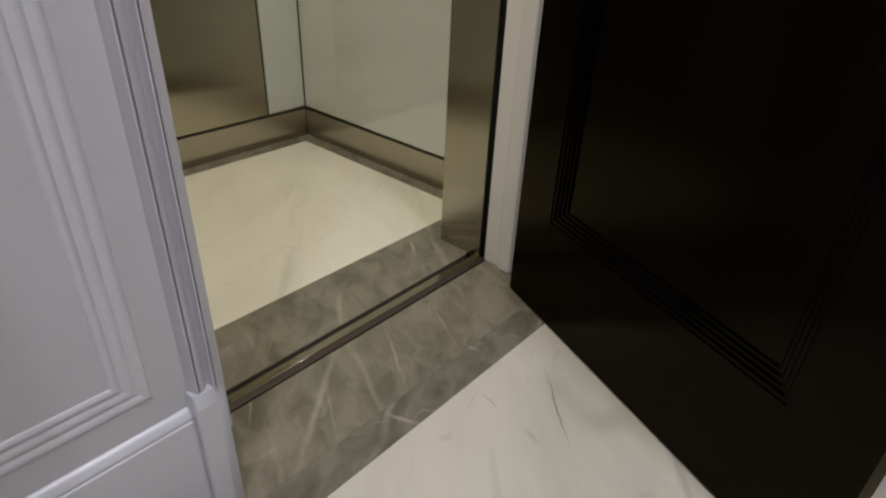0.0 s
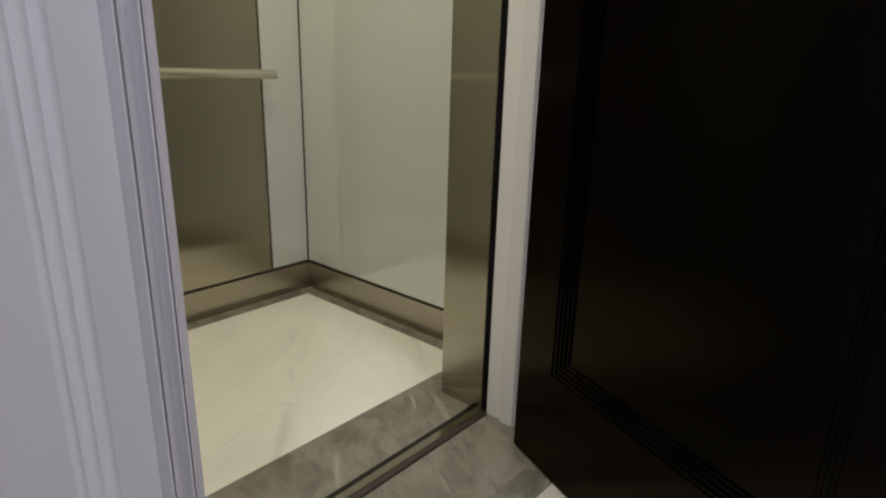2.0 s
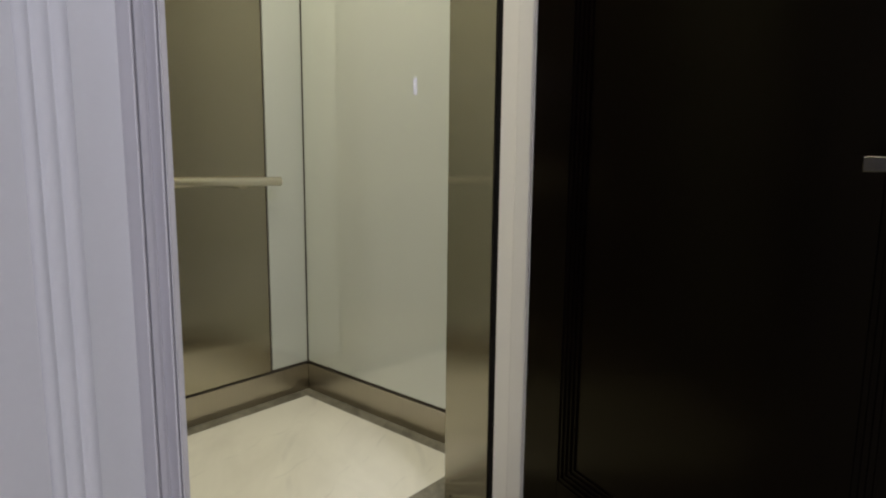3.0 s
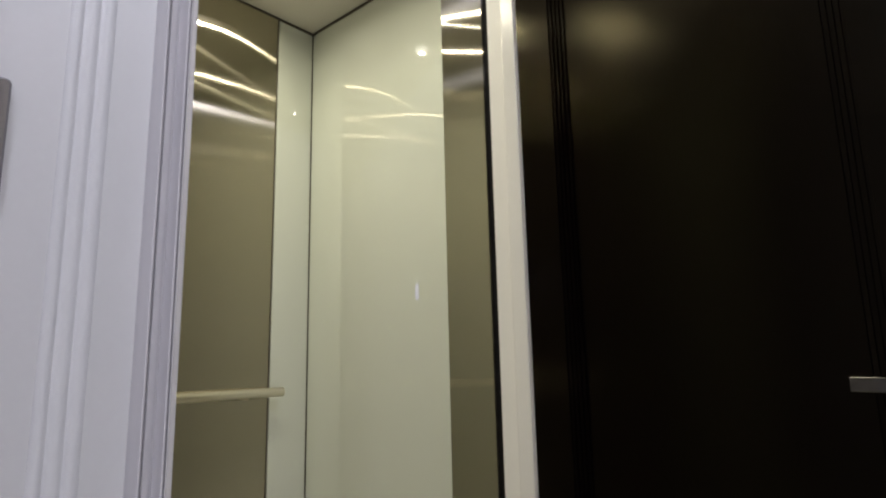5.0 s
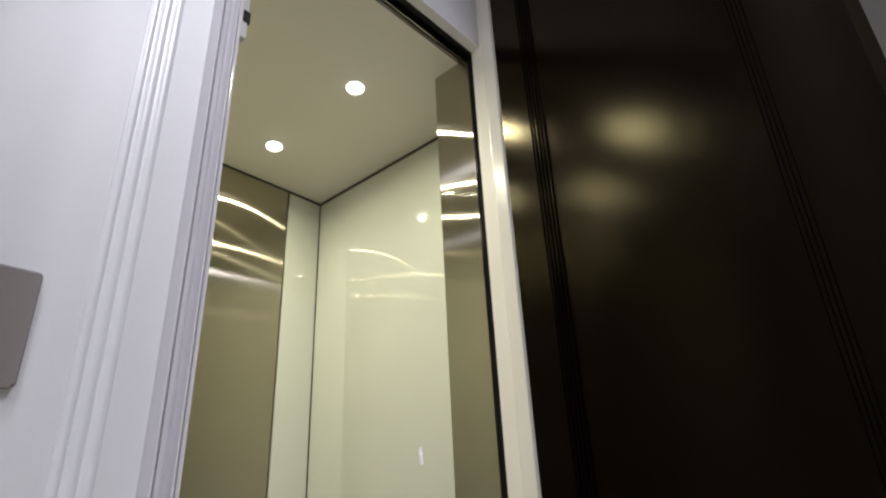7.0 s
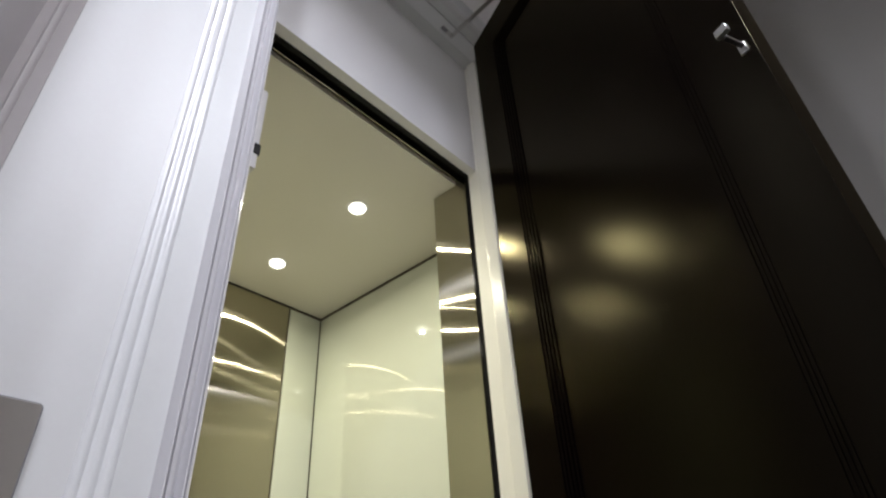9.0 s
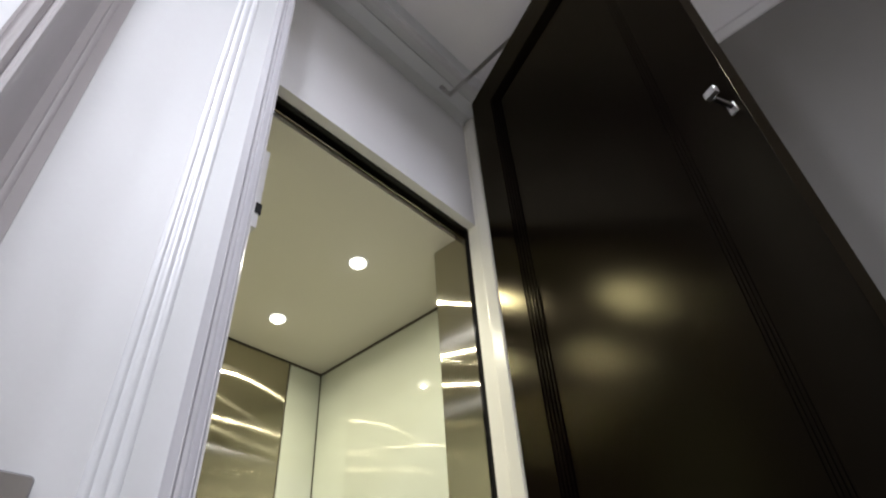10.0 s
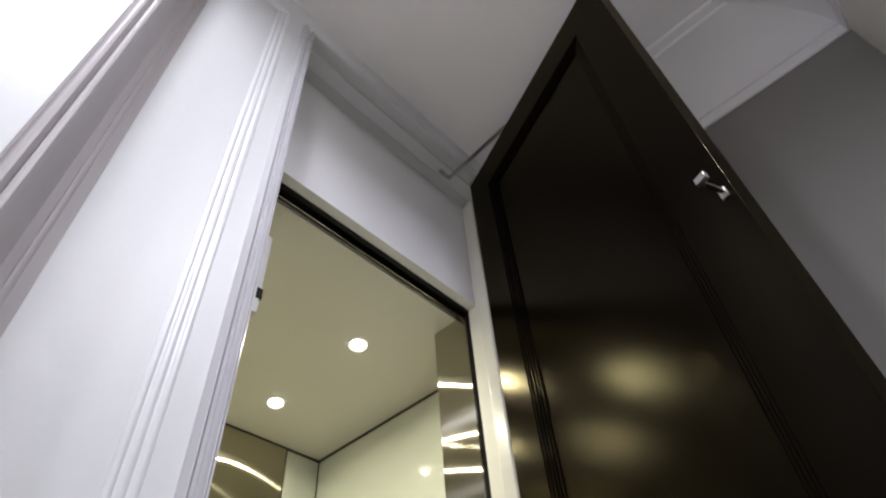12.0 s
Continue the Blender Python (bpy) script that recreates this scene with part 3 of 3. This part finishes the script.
part("glass_panel", boxes((CAR_R + 0.001, CAR_R + 0.008, CAR_F + 0.01, CAR_B - 0.0025, SKIRT + 0.012, CAR_H - 0.011, 0.001, 1)), BACK_GLASS, lift, "glossy pale back-painted glass")
part("glass_panel", boxes((CAR_L - 0.008, CAR_L - 0.001, CAR_F + 0.01, CAR_B - 0.0025, SKIRT + 0.012, CAR_H - 0.011, 0.001, 1)), BACK_GLASS, lift, "glossy pale back-painted glass")
part("glass_panel", boxes((PANEL_R + 0.012, CAR_R - 0.0025, CAR_B + 0.001, CAR_B + 0.008, SKIRT + 0.012, CAR_H - 0.011, 0.001, 1)), BACK_GLASS, lift, "glossy pale back-painted glass")
part("glass_panel", boxes((CAR_L + 0.0025, PANEL_L - 0.012, CAR_B + 0.001, CAR_B + 0.008, SKIRT + 0.012, CAR_H - 0.011, 0.001, 1)), BACK_GLASS, lift, "glossy pale back-painted glass")
part("steel_panel", boxes((PANEL_L, PANEL_R, CAR_B - 0.002, CAR_B + 0.008, SKIRT + 0.012, CAR_H - 0.011, 0.001, 2)), STEEL, lift, "brushed stainless steel")
part("skirting", boxes((CAR_L, CAR_R, CAR_B, CAR_B + 0.008, 0.0, SKIRT, 0.001, 1)), SKIRT_STEEL, lift, "brushed steel")
part("skirting", boxes((CAR_R, CAR_R + 0.008, CAR_F, CAR_B - 0.001, 0.0, SKIRT, 0.001, 1)), SKIRT_STEEL, lift, "brushed steel")
part("skirting", boxes((CAR_L - 0.008, CAR_L, CAR_F, CAR_B - 0.001, 0.0, SKIRT, 0.001, 1)), SKIRT_STEEL, lift, "brushed steel")
part("lift_ceiling", boxes((CAR_L + 0.002, CAR_R - 0.002, 0.058, CAR_B - 0.002, CAR_H, CAR_H + 0.02)), LIFT_CEILING, lift, "pale laminate ceiling")

# entrance returns of brushed steel
post = [(-0.002, 0.0175), (0.000, 0.163), (0.003, 0.1665), (CAR_R, 0.1665), (CAR_R, 0.145), (0.03, 0.145), (0.03, 0.0175)]
part("return_panel", solid([[(x, y, z) for x, y in post] for z in (0.0, 2.475)]), POST_STEEL, lift, "brushed stainless steel entrance return", facets=True)
post_l = [(-0.819, 0.036), (-0.823, 0.187), (-0.830, 0.190), (CAR_L, 0.190), (CAR_L, 0.165), (-0.845, 0.165), (-0.835, 0.036)]
part("return_panel", solid([[(x, y, z) for x, y in post_l] for z in (0.0, 2.475)]), POST_STEEL, lift, "brushed stainless steel entrance return", facets=True)
part("screw", tube([(-0.0025, 0.142, 0.020), (0.003, 0.142, 0.020)], 0.0025, 10), BLACK, lift)
part("rubber_seal", boxes((0.006, 0.030, 0.001, 0.0165, 0.002, 2.475)), BLACK, lift)
part("rubber_seal", boxes((-0.845, -0.8195, 0.002, 0.034, 0.002, 2.475)), BLACK, lift)

# door header with its track
part("header", boxes((-0.83, 0.030, 0.0, 0.012, 2.423, 2.50), (-0.83, 0.030, 0.012, 0.060, 2.456, 2.50)), BLACK, lift, "black door track")
part("track_lip", boxes((-0.80, 0.002, 0.036, 0.040, 2.419, 2.456, 0.001, 1)), ALUMINIUM, lift)

# floor of the car
part("floor_border", boxes((CAR_L, CAR_R, 0.056, 0.247 - GAP, -0.012, 0.0)), GREY_MARBLE, lift, "grey marble border")
part("floor_border", boxes((CAR_L, CAR_R, 1.085 + GAP, CAR_B, -0.012, 0.0)), GREY_MARBLE, lift, "grey marble border")
part("floor_border", boxes((0.206 + GAP, CAR_R, 0.247 - GAP, 1.085 + GAP, -0.012, 0.0)), GREY_MARBLE, lift, "grey marble border")
part("floor_border", boxes((CAR_L, -1.043 - GAP, 0.247 - GAP, 1.085 + GAP, -0.012, 0.0)), GREY_MARBLE, lift, "grey marble border")
part("floor_slab", boxes((-1.043, 0.206, 0.247, 1.085, -0.012, 0.0)), WHITE_MARBLE, lift, "white marble")

# sill
sill = part("sill", boxes((-0.815, 0.005, 0.0185, 0.041, -0.02, 0.0005, 0.001, 1)), ALUMINIUM, lift, "metal door sill")
part("sill_nosing", boxes((-0.815, 0.005, -0.0015, 0.0172, -0.02, 0.0012, 0.001, 2)), BRONZE, lift, "dark bronze nosing")
part("sill_groove", boxes((-0.815, 0.005, -0.0015, 0.0555, -0.06, -0.014)), BLACK, lift)
part("groove_edge", boxes((-0.815, 0.005, 0.0542, 0.0558, -0.0139, -0.0004)), SEAM, lift, "dark brown groove edge")
for screw_x in (-0.190, -0.105, -0.052, -0.024):
    part("screw", tube([(screw_x, 0.008, 0.0008), (screw_x, 0.008, 0.0022)], 0.0026, 10), BLACK, sill, flat=False)
part("door_shoe", boxes((-0.016, -0.002, 0.042, 0.054, -0.012, 0.006, 0.002, 2)), CHROME, lift, "small bright guide shoe")

# floor indicator on the back panel
indicator = part("floor_indicator", boxes((-0.405, -0.345, CAR_B - 0.008, CAR_B - 0.0025, 1.235, 1.365, 0.001, 1)), BLACK, lift, "slim black floor indicator with a blue display")
part("display", boxes((-0.387, -0.363, CAR_B - 0.0095, CAR_B - 0.0082, 1.265, 1.345)), BLUE_DISPLAY, indicator)

# handrail
part("handrail", tube([(-0.945, 1.085, 0.8725), (0.106, 1.085, 0.8725)], 0.0165, 20), STEEL_X, lift, "brushed steel handrail", flat=False)
for bx in (-0.80, -0.42, -0.03):
    part("bracket", tube([(bx, 1.087, 0.8625), (bx, 1.103, 0.8545), (bx, 1.1425, 0.8545)], 0.006), STEEL_X, lift, flat=False)


# ---- lamps ----
def downlight(x, y, z, radius, lens, label, group, dome=0.6, core=None):
    ob = thing("downlight", (x, y, z), label, "downlight", group)
    count = 28
    ring = lambda r, h: [(x + r * math.cos(k * 2 * math.pi / count), y + r * math.sin(k * 2 * math.pi / count), z + h) for k in range(count)]
    part("trim_ring", solid([ring(radius * 1.25, -0.0005), ring(radius * 1.22, -0.003), ring(radius * 1.02, -0.003), ring(radius, -0.0005)], closed=True), WHITE_PAINT, ob)
    cap = lambda a: ring(radius * math.cos(a), -0.001 - dome * radius * (0.28 + 0.72 * math.sin(a)))
    part("lens", solid([ring(radius * 0.93, -0.001)] + [cap(a) for a in (-0.2, 0.0, 0.2, 0.4, 0.6, 0.8, 1.0, 1.22)]), lens, ob, "lit lens")
    if core:
        part("led_core", solid([cap(a) for a in (1.23, 1.35, 1.47, 1.55)]), core, ob, "intensely lit core")


for lx, ly in LIFT_LAMPS:
    downlight(lx, ly, CAR_H, 0.0315, LENS, "small round lit downlight in the lift ceiling", "lift ceiling downlights", 0.61, LED_CORE)
# The third of these fixtures only houses the added fill lamp.
for lx, ly, power in HALL_LAMPS:
    downlight(lx, ly, CEIL_Z, 0.085, HALL_LENS, "unseen round downlight placed in the hall ceiling", "hall ceiling downlights")
